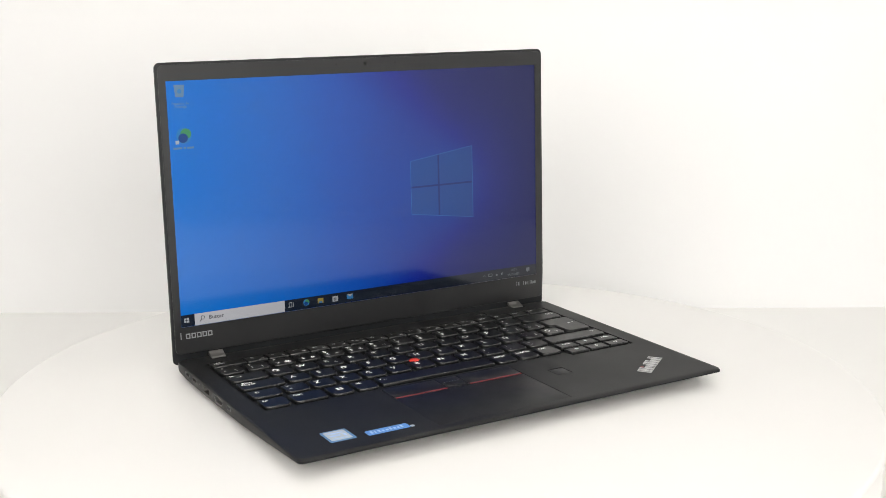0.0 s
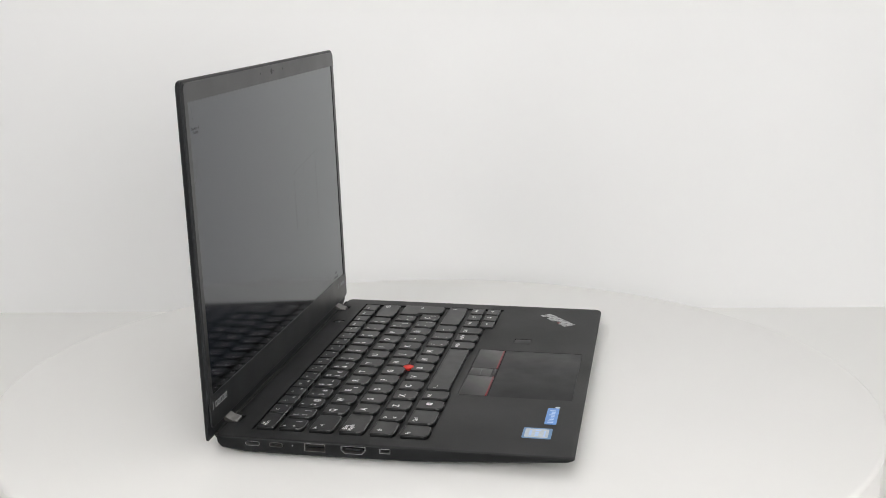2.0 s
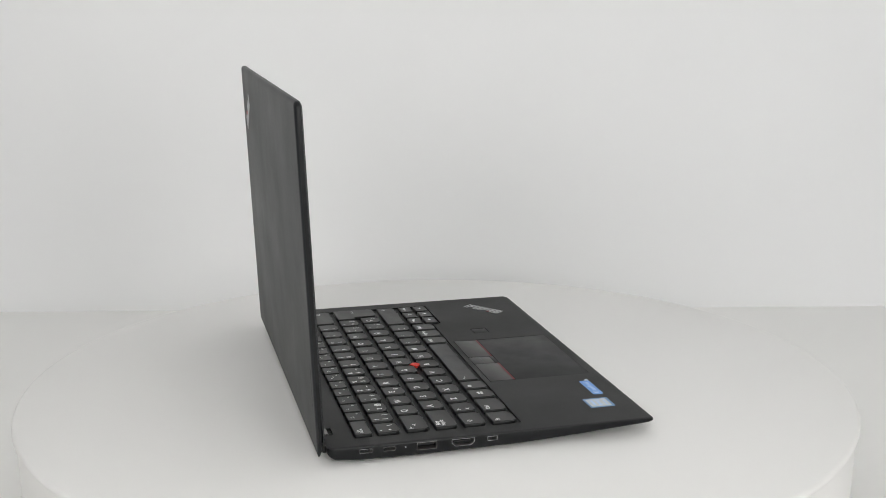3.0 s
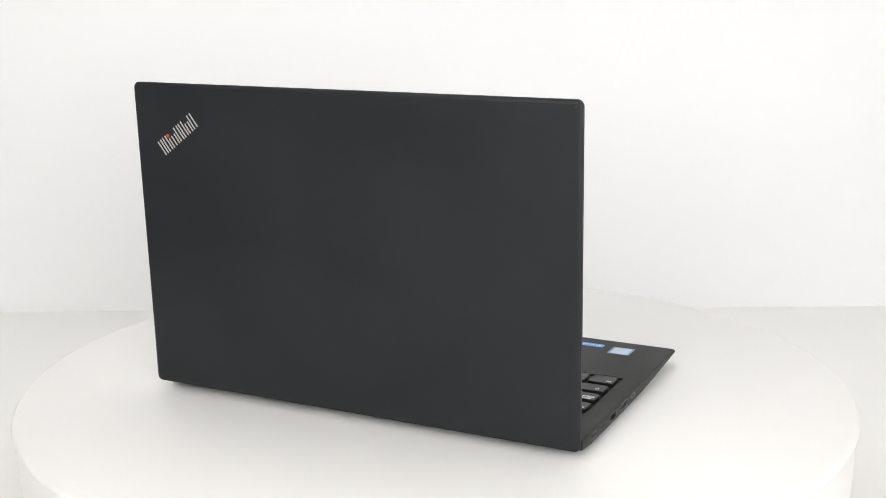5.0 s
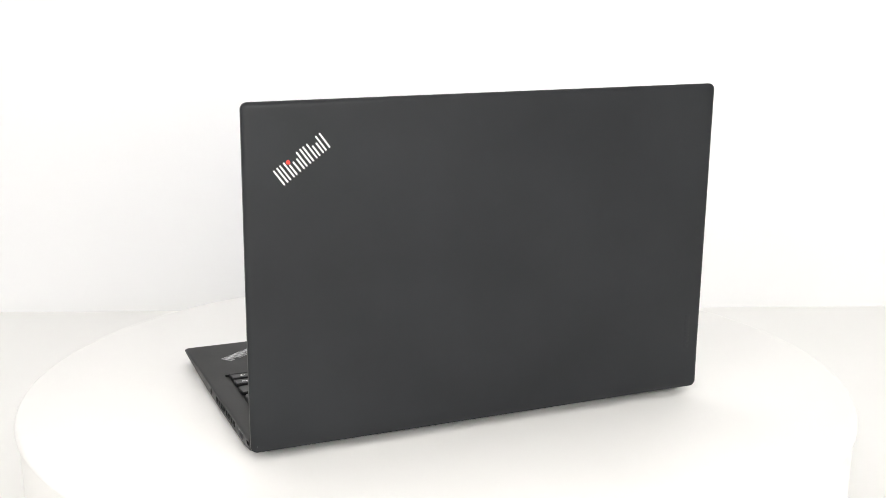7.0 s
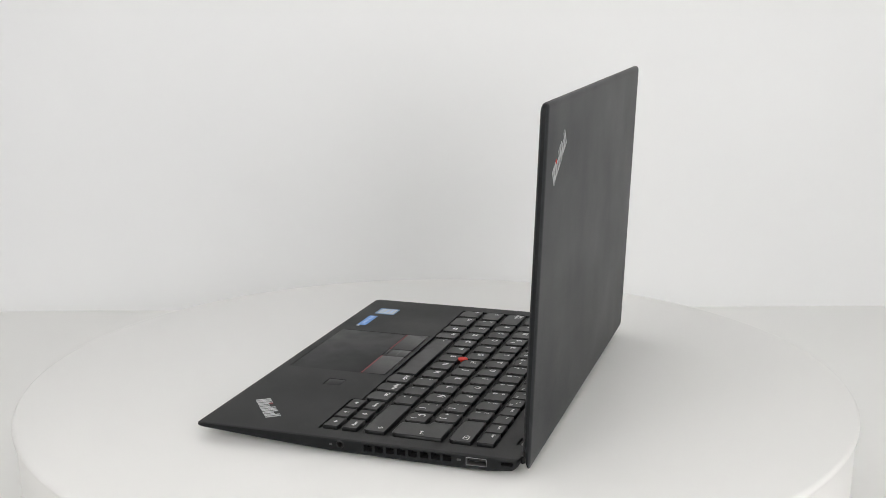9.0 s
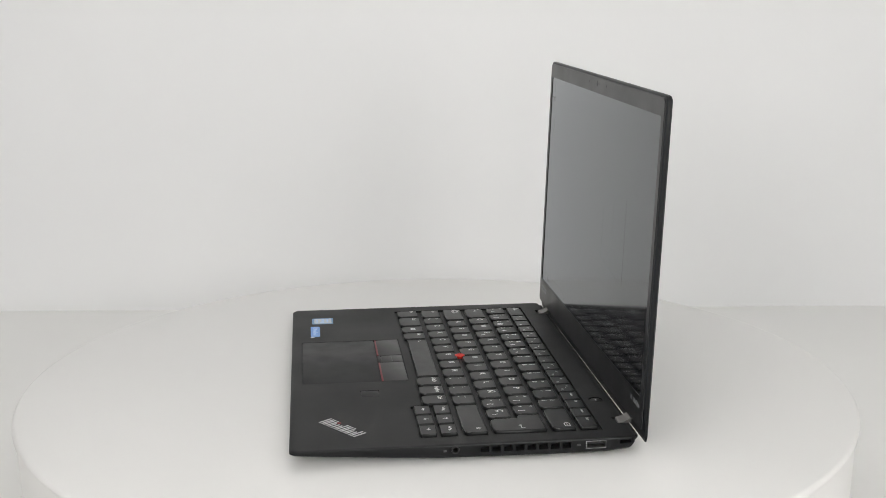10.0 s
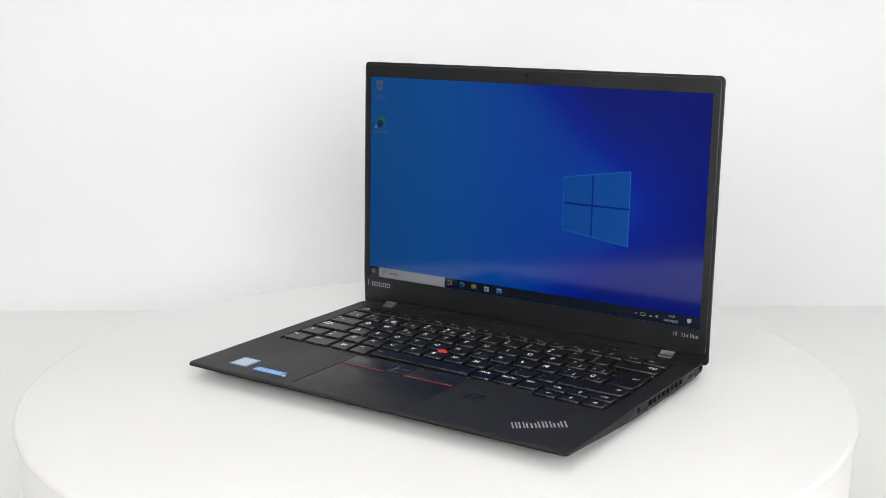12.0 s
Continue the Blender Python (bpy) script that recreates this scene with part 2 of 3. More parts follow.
tagged(link_mesh("wall_front", boxed(-1.25, 1.25, -1.75, -1.70, FLOOR_Z - 0.2, 1.35), WALL, 0), "plain white wall opposite", "wall", kind="structure")
tagged(link_mesh("ceiling", boxed(-1.3, 1.3, -1.75, WALL_Y + 0.06, 1.352, 1.40), WALL, 0), "plain white ceiling", "ceiling", kind="structure")
floor = tagged(link_mesh("floor", boxed(-0.72, 1.248, -1.698, WALL_Y + 0.020, FLOOR_Z - 0.03, FLOOR_Z, bevel=0.002), FLOOR, 30),
               "white laminate table top meeting the white wall", "table top", kind="structure")
# unseen; dark in place of the unlit room past the table's left end
tagged(link_mesh("dark_room_below", boxed(-1.3, 1.3, -1.75, WALL_Y + 0.05, FLOOR_Z - 0.24, FLOOR_Z - 0.205), SHADE, 0), "unseen dark sheet standing in for the unlit room below the table", "floor", kind="structure")


# ---- turntable ----
def make_turntable():
    table = tagged(new("turntable"), "round white matte turntable standing on the white table", "turntable")
    r = 0.3055
    ring = lambda rad, z: [(rad * math.cos(2 * math.pi * i / 160), rad * math.sin(2 * math.pi * i / 160), z) for i in range(160)]
    part("top_plate", loft(bmesh.new(), [ring(*p) for p in ((r - 0.003, -0.0056), (r - 0.0008, -0.005), (r, -0.0034), (r - 0.0002, -0.0018),
                                                            (r - 0.0012, -0.0005), (r - 0.003, 0.0))]), PLATTER, table, "white disc with a rounded edge", 40)
    part("skirt", loft(bmesh.new(), [ring(*p) for p in ((r - 0.008, FLOOR_Z), (r - 0.005, FLOOR_Z + 0.003), (r - 0.0035, FLOOR_Z + 0.02), (r - 0.0022, -0.0056))]), PLATTER, table, "plain white side band", 40)
    return table


turntable = make_turntable()

# ---- laptop: all parts in its own space, whose origin is the turntable's axis ----
laptop = tagged(new("laptop"), "open black laptop with a lit blue desktop on the turntable", "laptop")
OX = 0.0081
DECK = 0.0120


def bottom_height(y):
    ys = (-0.1096, -0.086, -0.055, -0.015, 0.05, 0.096, 0.104, 0.1085)
    zs = (0.0088, 0.0073, 0.0052, 0.0031, 0.0023, 0.0025, 0.0042, 0.0072)
    return float(np.interp(y, ys, zs))


def make_base():
    pts = round_rect(-0.1632, 0.1632, -0.1096, 0.1082, 0.0045, 5, split=14)
    rings = []
    # inset, set-back of the front lip, height
    for d, back, height in ((0.0028, 0.0022, lambda y: DECK), (0.0009, 0.0018, lambda y: DECK), (0.0003, 0.0010, lambda y: DECK - 0.0003),
                            (0.0, 0.0003, lambda y: DECK - 0.0010),
                            (0.0002, 0.0, lambda y: min(DECK - 0.0020, bottom_height(y) + 0.0016)),
                            (0.0012, 0.0006, lambda y: bottom_height(y) + 0.0005), (0.0045, 0.0010, lambda y: bottom_height(y))):
        ring = inset(pts, d) if d else pts
        rings.append([(x + OX, y + back * min(1, max(0, (-0.102 - y) / 0.005)), height(y)) for x, y in ring])
    bm = loft(bmesh.new(), rings)
    bmesh.ops.triangulate(bm, faces=[f for f in bm.faces if len(f.verts) > 4])
    bm.normal_update()
    # upright faces take the black with shade in its colour
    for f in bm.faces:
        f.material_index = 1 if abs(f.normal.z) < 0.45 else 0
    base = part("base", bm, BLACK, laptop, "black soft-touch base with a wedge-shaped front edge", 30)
    base.data.materials.append(SIDESHADED)
    c = bmesh.new()
    well = [(-148.6, -21.6), (90.0, -21.6), (91.5, -28.8), (148.6, -28.8), (148.6, 89.8), (-148.6, 89.8)]
    prism(c, [(x * MM + OX, y * MM) for x, y in well], 0.0106, 0.02)
    box(c, (-65.4) * MM + OX, 36.4 * MM + OX, -101.4 * MM, -25.0 * MM, 0.0109, 0.02)
    box(c, 54.8 * MM + OX, 67.6 * MM + OX, -60.8 * MM, -47.8 * MM, 0.0114, 0.02)
    prism(c, disc_points(92.5 * MM + OX, 98.6 * MM, 5.0 * MM, 24), 0.0108, 0.02)
    for x in (-132.5, 132.5):
        box(c, (x - 6.0) * MM + OX, (x + 6.0) * MM + OX, 100.6 * MM, 112.0 * MM, 0.0104, 0.02)
    for side, shape in PORTS:
        x0, x1 = (-0.175, -0.156) if side < 0 else (0.156, 0.175)
        loft(c, [[(x + OX, y * MM, z * MM) for y, z in shape] for x in (x0, x1)])
    for i in range(8):
        y = 8.6 + i * 7.42
        box(c, 0.156 + OX, 0.175 + OX, y * MM, (y + 5.5) * MM, 6.4 * MM, 10.6 * MM)
    cut(base, c)
    return base


def oval(y0, y1, z0, z1, r):
    return round_rect(y0, y1, z0, z1, r, 4)


USB_C_A, USB_C_B = oval(79.6, 88.6, 7.4, 10.2, 1.3), oval(65.0, 73.6, 7.4, 10.2, 1.3)
USB_LEFT, USB_RIGHT = oval(38.8, 51.8, 6.0, 11.0, 0.3), oval(75.4, 88.4, 5.6, 10.6, 0.3)
VIDEO = [(16.6, 6.0), (26.8, 6.0), (29.2, 8.0), (29.2, 10.9), (14.2, 10.9), (14.2, 8.0)]
ETHERNET, LOCK, JACK = oval(-1.0, 5.8, 7.6, 10.6, 0.5), oval(97.4, 104.6, 7.8, 10.3, 0.3), oval(-9.8, -4.6, 6.1, 11.3, 2.5)
PORTS = [(-1, USB_C_A), (-1, USB_C_B), (-1, USB_LEFT), (-1, VIDEO), (-1, ETHERNET), (1, USB_RIGHT), (1, LOCK), (1, JACK)]
make_base()
SIDE = 0.1632


def port_frame(name, side, shape, tongue, label, mat, wall=0.35):
    """A thin rim inside a port's opening, with its tongue."""
    inner = inset(shape, wall)
    rings = [[(side * x + OX, y * MM, z * MM) for y, z in pts] for x, pts in
             ((SIDE - 0.0060, shape), (SIDE + 0.0001, shape), (SIDE + 0.0001, inner), (SIDE - 0.0060, inner))]
    bm = bmesh.new()
    loops = [[bm.verts.new(p) for p in ring] for ring in rings]
    k = len(loops[0])
    for a, b in zip(loops, loops[1:] + loops[:1]):
        for i in range(k):
            bm.faces.new((a[i], a[(i + 1) % k], b[(i + 1) % k], b[i]))
    ob = part(name, bm, mat, laptop, label, 30)
    ys, zs = [p[0] for p in shape], [p[1] for p in shape]
    x0, x1 = sorted((side * (SIDE - 0.0068), side * (SIDE - 0.0012)))
    bm = boxed(x0 + OX, x1 + OX, (min(ys) + tongue[0]) * MM, (max(ys) - tongue[0]) * MM, (min(zs) + tongue[1]) * MM, (min(zs) + tongue[2]) * MM, 0.0001)
    part("tongue", bm, KEY, ob, "", 0)
    return ob


port_frame("usb_c_port", -1, USB_C_A, (1.5, 1.1, 1.7), "small oval charging port", PORTMETAL, 0.22)
port_frame("usb_c_port", -1, USB_C_B, (1.5, 1.1, 1.7), "small oval port", STEEL, 0.25)
port_frame("usb_port", -1, USB_LEFT, (0.9, 2.6, 4.2), "dark rectangular port", STEEL, 0.3)
port_frame("video_port", -1, VIDEO, (2.2, 2.0, 3.2), "bright metal rimmed video port", PORTMETAL, 0.4)
port_frame("ethernet_port", -1, ETHERNET, (1.0, 1.0, 1.8), "small metal rimmed port", PORTMETAL, 0.3)
port_frame("usb_port", 1, USB_RIGHT, (0.9, 2.4, 4.0), "rectangular metal rimmed port", PORTMETAL, 0.3)
bm = bmesh.new()
ring = []
for rad, x in ((2.5, 0.1570), (2.5, 0.16325), (2.2, 0.16350), (1.75, 0.16325), (1.7, 0.1570)):
    ring.append([(x + OX, (-7.2 + rad * math.cos(k * math.pi / 9)) * MM, (8.7 + rad * math.sin(k * math.pi / 9)) * MM) for k in range(18)])
part("headphone_jack", loft(bm, ring), HOLE, laptop, "round black headphone socket")
part("status_light", prism(bmesh.new(), disc_points(0, 0, 0.5 * MM, 10), 0, 0.1 * MM), GREYPRINT, laptop, "tiny charging light").matrix_basis = \
    Matrix.Translation((-0.1632 + OX, 59.0 * MM, 9.0 * MM)) @ Euler((0, radians(-90), 0)).to_matrix().to_4x4()
for y0, y1 in ((-14.5, -12.6), (69.6, 72.2)):
    part("port_mark", boxed(0.1630 + OX, 0.16325 + OX, y0 * MM, y1 * MM, 7.6 * MM, 9.0 * MM), MARKPRINT, laptop, "small grey port symbol", 0)

for x0, x1, y0, y1 in ((-140, -120, -82, -76), (120, 140, -82, -76), (-140, -90, 88, 95), (90, 140, 88, 95)):
    top = bottom_height((y0 + y1) / 2 * MM) + 0.0004
    part("rubber_foot", boxed(x0 * MM + OX, x1 * MM + OX, y0 * MM, y1 * MM, 0.0, top, 0.0006), RUBBER, laptop)


# ---- keyboard ----
def key_outline(w, h, flat=False):
    """A key's top outline: nearly square corners behind, wide round corners and a bowed edge in front."""
    rb, rf = 1.0, (1.0 if flat else min(3.7, w * 0.28))
    bow = 0.0 if flat else 0.70
    pts = []
    for cx, cy, r, a in ((w / 2 - rf, -h / 2 + rf, rf, -90), (w / 2 - rb, h / 2 - rb, rb, 0), (-w / 2 + rb, h / 2 - rb, rb, 90), (-w / 2 + rf, -h / 2 + rf, rf, 180)):
        n = 5 if r > 1.5 else 2
        for i in range(n + 1):
            q = radians(a + 90 * i / n)
            pts.append((cx + r * math.cos(q), cy + r * math.sin(q)))
    out = []
    for x, y in pts:
        if y < 0:
            y -= bow * (1 - (2 * x / w) ** 2)
        out.append((x * MM, y * MM))
    if not flat:
        out.insert(0, (0.0, (-h / 2 - bow) * MM))
    return out


KEY_TOP = 0.0132
KEYCAPS = {}


def key_mesh(w, h, flat, dip=0.00022):
    k = (round(w, 2), round(h, 2), flat)
    if k not in KEYCAPS:
        pts = key_outline(w, h, flat)
        bm = bmesh.new()
        top = KEY_TOP - 0.0107
        rings = [[(x, y, 0.0) for x, y in pts], [(x, y, top - 0.0006) for x, y in pts],
                 [(x, y, top - 0.00018) for x, y in inset(pts, 0.00022)], [(x, y, top) for x, y in inset(pts, 0.00055)]]
        loft(bm, rings)
        bm.faces.ensure_lookup_table()
        # only the front bevels take the highlight material
        for f in bm.faces[len(pts):3 * len(pts)]:
            f.material_index = 1 if f.calc_center_median().y < -h * 0.25 * MM else 0
        face = bm.faces[-1]
        bmesh.ops.inset_region(bm, faces=[face], thickness=0.0026 if min(w, h) > 9.5 else 0.0012)
        for v in face.verts:
            v.co.z -= dip
        bmesh.ops.recalc_face_normals(bm, faces=bm.faces)
        me = bpy.data.meshes.new("key")
        bm.to_mesh(me)
        bm.free()
        me.materials.append(KEY)
        me.materials.append(KEYRIM)
        me.shade_smooth()
        me.set_sharp_from_angle(angle=radians(50))
        KEYCAPS[k] = me
    return KEYCAPS[k]


def arrow_mesh(name, turn, shaft=True, hollow=False):
    bm = bmesh.new()
    if hollow:
        outer = [(0, 2.0), (2.0, 0), (0.9, 0), (0.9, -1.5), (-0.9, -1.5), (-0.9, 0), (-2.0, 0)]
        inner = [(0, 1.3), (1.1, 0.4), (0.4, 0.4), (0.4, -1.0), (-0.4, -1.0), (-0.4, 0.4), (-1.1, 0.4)]
        a = [bm.verts.new((x * MM, y * MM, 0)) for x, y in outer]
        b = [bm.verts.new((x * MM, y * MM, 0)) for x, y in inner]
        for i in range(7):
            bm.faces.new((a[i], a[(i + 1) % 7], b[(i + 1) % 7], b[i]))
    else:
        pts = [(0, 2.0), (1.7, 0.1), (0.42, 0.1), (0.42, -2.0), (-0.42, -2.0), (-0.42, 0.1), (-1.7, 0.1)]
        bm.faces.new([bm.verts.new((x * MM, y * MM, 0)) for x, y in pts])
    bmesh.ops.rotate(bm, verts=bm.verts, matrix=Matrix.Rotation(radians(turn), 3, "Z"))
    me = bpy.data.meshes.new(name)
    bmesh.ops.recalc_face_normals(bm, faces=bm.faces)
    bm.to_mesh(me)
    bm.free()
    me.materials.append(LEGEND)
    return me


ARROWS = {"up": arrow_mesh("arrow", 0), "left": arrow_mesh("arrow", 90), "down": arrow_mesh("arrow", 180), "right": arrow_mesh("arrow", -90),
          "shift": arrow_mesh("arrow", 0, hollow=True)}


def bars_mesh(name, bars, mat):
    """Small flat bars x0, x1, y0, y1 in millimetres."""
    bm = bmesh.new()
    for x0, x1, y0, y1 in bars:
        bm.faces.new([bm.verts.new((x * MM, y * MM, 0)) for x, y in ((x0, y0), (x1, y0), (x1, y1), (x0, y1))])
    me = bpy.data.meshes.new(name)
    bm.to_mesh(me)
    bm.free()
    me.materials.append(mat)
    return me


PANES = bars_mesh("panes", [(-2.2, -0.15, 0.15, 1.9), (0.15, 2.4, 0.15, 2.1), (-2.2, -0.15, -1.9, -0.15), (0.15, 2.4, -2.1, -0.15)], LEGEND)
ICONBAR = bars_mesh("icon_bar", [(-2.4, -0.8, 0.6, 1.0), (-1.9, -1.3, -0.4, 0.4), (0.4, 2.6, -1.2, -0.7)], LEGEND)
ICONS = [ICONBAR,
         bars_mesh("icon_bar", [(-2.4, -1.6, -0.5, 0.5), (-1.6, -1.2, -1.0, 1.0), (-0.6, -0.3, -0.6, 0.6)], LEGEND),
         bars_mesh("icon_bar", [(-2.4, -1.6, -0.5, 0.5), (-1.6, -1.2, -1.0, 1.0), (-0.6, -0.3, -0.6, 0.6), (0.2, 0.5, -0.9, 0.9)], LEGEND),
         bars_mesh("icon_bar", [(-1.9, -1.1, -0.6, 0.2), (-1.8, -1.2, 0.3, 1.1), (0.2, 1.6, 0.6, 0.9)], LEGEND),
         bars_mesh("icon_bar", [(-1.9, -1.1, -0.4, 0.4), (-1.65, -1.35, 0.8, 1.3), (-1.65, -1.35, -1.3, -0.8), (-2.8, -2.3, -0.15, 0.15), (-0.7, -0.2, -0.15, 0.15)], LEGEND),
         bars_mesh("icon_bar", [(-2.6, -0.4, 0.8, 1.1), (-2.6, -0.4, -1.0, -0.7), (-2.6, -2.3, -0.7, 0.8), (-0.7, -0.4, -0.7, 0.8)], LEGEND)]
TABS = bars_mesh("tab_bars", [(-3.2, -0.2, 1.3, 1.8), (-3.5, -3.0, 0.2, 2.9), (-2.2, -1.7, 0.8, 2.3), (0.4, 3.4, -1.8, -1.3), (3.2, 3.7, -2.9, -0.2), (1.9, 2.4, -2.3, -0.8)], LEGEND)
CROSSED = bars_mesh("cross_bars", [(-2.4, 3.0, 1.4, 1.85), (-2.4, 3.0, -1.85, -1.4), (-2.9, -2.4, -1.1, 1.1), (-3.4, -2.9, -0.5, 0.5), (2.55, 3.0, -1.4, 1.4), (-0.9, 1.1, -0.22, 0.22), (-0.12, 0.32, -0.9, -0.22), (-0.12, 0.32, 0.22, 0.9)], LEGEND)
RETURN = bars_mesh("return_bars", [(-2.4, 2.8, -0.8, -0.3), (2.3, 2.8, -0.3, 1.8), (-2.0, -1.6, -1.5, 0.4), (-2.4, -2.0, -1.1, 0.0), (-1.6, -1.2, -1.9, 0.8)], LEGEND)


def add_key(x0, x1, y0, y1, legends, flat=False):
    w, h = x1 - x0, y1 - y0
    ob = new("key", key_mesh(w, h, flat))
    ob.parent = laptop
    ob.matrix_basis = Matrix.Translation(((x0 + x1) / 2 * MM + OX, (y0 + y1) / 2 * MM, 0.0107))
    up = KEY_TOP - 0.0107 + 0.00006
    for text, size, dx, dy in legends:
        if not isinstance(text, str):
            mark = new("legend", text)
            mark.parent, mark.matrix_basis = ob, pose(dx * MM, dy * MM, up)
        else:
            word("legend", text, size * MM, LEGEND, ob, pose(dx * MM, dy * MM, up))
    return ob


GAP = 2.7
U = (292.0 + GAP) / 15
LEFT = -146.0


def row(y0, y1, units, legends):
    x = LEFT
    for u, text in zip(units, legends):
        w = u * U - GAP
        if text is not None:
            add_key(x, x + w, y0, y1, place(text, w, y1 - y0))
        x += u * U


def place(text, w, h):
    """Where a legend's characters stand on the key."""
    if isinstance(text, list):
        return text
    if len(text) == 1:
        return [(text, 6.0, -w / 2 + 5.4, h / 2 - 6.0)]
    if " " in text:
        bits = text.split(" ")
        spots = [(-w / 2 + 3.8, -2.6), (-w / 2 + 3.8, h / 2 - 4.0), (w / 2 - 5.6, -2.6), (w / 2 - 5.6, h / 2 - 4.0)]
        return [(b, 4.9, *s) for b, s in zip(bits, spots) if b]
    return [(text, 4.0, -w / 2 + 2.0 + 1.0 * len(max(text.split("\n"), key=len)), h / 2 - 4.4)]


add_keys = [
    (58.5, 73.2, [1] * 13 + [2], ["º ª \\", "1 ! |", "2 \" @", "3 · #", "4 $ ~", "5 % €", "6 & ¬", "7 /", "8 (", "9 )", "0 =", "' ?", "¡ ¿", [(CROSSED, 1, 11.5, 2.6)]]),
    (39.4, 54.1, [1.5] + [1] * 12, [[(TABS, 1, -8.0, 2.4)], "Q", "W", [("E", 6.0, -3.3, 1.3), ("€", 4.0, 2.6, -2.6)], "R", "T", "Y", "U", "I", "O", "P", "` ^ [", "+ * ]"]),
    (20.4, 35.1, [1.75] + [1] * 12, ["Bloq\nMayús", "A", "S", "D", "F", "G", "H", "J", "K", "L", "Ñ", "´ ¨ {", [("Ç", 6.0, -3.3, 1.3), ("}", 4.0, 3.0, -2.4)]]),
    (1.3, 16.0, [1.25] + [1] * 11 + [2.75], [[(ARROWS["shift"], 1, -5.0, 2.2)], "< >", "Z", "X", "C", "V", "B", "N", "M", ", ;", ". :", "- _", [(ARROWS["shift"], 1, 19.0, 2.2)]]),
]
for y0, y1, units, legends in add_keys:
    row(y0, y1, units, legends)


def make_enter():
    """The tall return key: wider in its upper row."""
    x_up, x_low, x1 = LEFT + 13.5 * U, LEFT + 13.75 * U, 146.0
    pts = [(x1 - 4.0, 19.9), (x1 - 1.2, 21.0), (x1, 23.8), (x1, 53.3), (x1 - 0.8, 54.1), (x_up + 0.8, 54.1), (x_up, 53.3), (x_up, 40.3), (x_up + 0.8, 39.3),
           (x_low - 0.2, 38.9), (x_low, 38.2), (x_low, 23.8), (x_low + 1.2, 21.0), (x_low + 4.0, 19.9)]
    cx, cy = (x_low + x1) / 2, 36.0
    pts = [((x - cx) * MM, (y - cy) * MM) for x, y in pts]
    top = KEY_TOP - 0.0107
    bm = loft(bmesh.new(), [[(x, y, 0.0) for x, y in pts], [(x, y, top - 0.0006) for x, y in pts], [(x, y, top) for x, y in inset(pts, 0.0006)], [(x, y, top) for x, y in inset(pts, 0.0012)]])
    ob = part("key", bm, KEY, laptop, "tall return key", 50)
    ob.matrix_basis = Matrix.Translation((cx * MM + OX, cy * MM, 0.0107))
    mark = new("legend", RETURN)
    mark.parent, mark.matrix_basis = ob, pose(0.004, 0.003, top + 0.00006)


make_enter()
low = (-19.4, -3.0)
for x0, x1, legend in ((-146, -127.4, "Fn"), (-124.7, -100.6, "Ctrl"), (-97.9, -81.6, [(PANES, 1, 0, 0.6)]), (-78.9, -62.8, "Alt"),
                       (33.6, 50.4, "AltGr"), (53.1, 69.9, "ImpPnt"), (72.6, 89.4, "Ctrl")):
    add_key(x0, x1, *low, place(legend, x1 - x0, 16.4))
add_key(-60.1, 30.9, -18.0, -3.0, [(ICONBAR, 1, -41, 2.2)], flat=True)
for y0, y1, marks in ((-13.8, -3.2, (("RePág", 2.7), "up", ("AvPág", 2.7))), (-26.8, -16.4, ("left", "down", "right"))):
    for i, m in enumerate(marks):
        x0 = 92.4 + i * 18.3
        legend = [(ARROWS[m], 1, 0, 0.6)] if isinstance(m, str) else [(m[0], m[1], 0, 1.2)]
        add_key(x0, x0 + 16.6, y0, y1, legend, flat=True)

# the low top row
x = LEFT
widths = [26.0] + [16.45] * 15 + [19.2]
names = ["Esc\nFnLock"] + [""] * 12 + ["Inicio", "Fin", "Insert", "Supr"]
for i, (w, name) in enumerate(zip(widths, names)):
    if name:
        add_key(x, x + w - 1.0, 76.4, 87.8, [(name, 2.6, -w / 2 + 2.4 + 0.7 * len(name.split("\n")[-1]), 1.6)], flat=True)
    else:
        add_key(x, x + w - 1.0, 76.4, 87.8, [(ICONS[i * 5 % 6], 1, -1.0, 1.6), ("F%d" % i, 2.2, 4.2, -2.4)], flat=True)
    x += w

# pointing stick
bm = bmesh.new()
prof = ((2.0, 0.0), (2.0, 1.9), (3.5, 2.1), (4.0, 2.5), (3.9, 3.0), (3.2, 3.4), (1.8, 3.55))
loft(bm, [[(r * MM * math.cos(k * math.pi / 12), r * MM * math.sin(k * math.pi / 12), z * MM) for k in range(24)] for r, z in prof])
part("pointing_stick", bm, RED, laptop, "round red rubber pointing stick").matrix_basis = Matrix.Translation((-15.4 * MM + OX, 18.6 * MM, 0.0100))

# touchpad and its three buttons
part("touchpad", boxed(-65.15 * MM + OX, 36.15 * MM + OX, -101.15 * MM, -44.9 * MM, 0.0109, 0.0119, 0.0002), PAD, laptop, "smooth dark glass touchpad")


def pad_button(x0, x1, y0, y1, tilt):
    pts = round_rect(x0 * MM, x1 * MM, y0 * MM, y1 * MM, 0.0006, 3)
    bm = bmesh.new()
    prism(bm, [(x + OX, y) for x, y in pts], 0.0109, 0.0121, 0.0004)
    for v in bm.verts:
        if v.co.z > 0.0115:
            v.co.z += tilt * (v.co.y - y0 * MM) - 0.0001
    return part("touchpad_button", bm, BUTTON, laptop, "slim black pointing stick button")


for x0, x1 in ((-64.9, -24.6), (-7.2, 35.9)):
    ob = pad_button(x0, x1, -44.2, -25.5, 0.02)
    part("stripe", boxed((x0 + 0.5) * MM + OX, (x1 - 0.4) * MM + OX, -44.3 * MM, -43.0 * MM, 0.0117, 0.01222, 0.0001), REDLINE, ob, "thin red stripe")
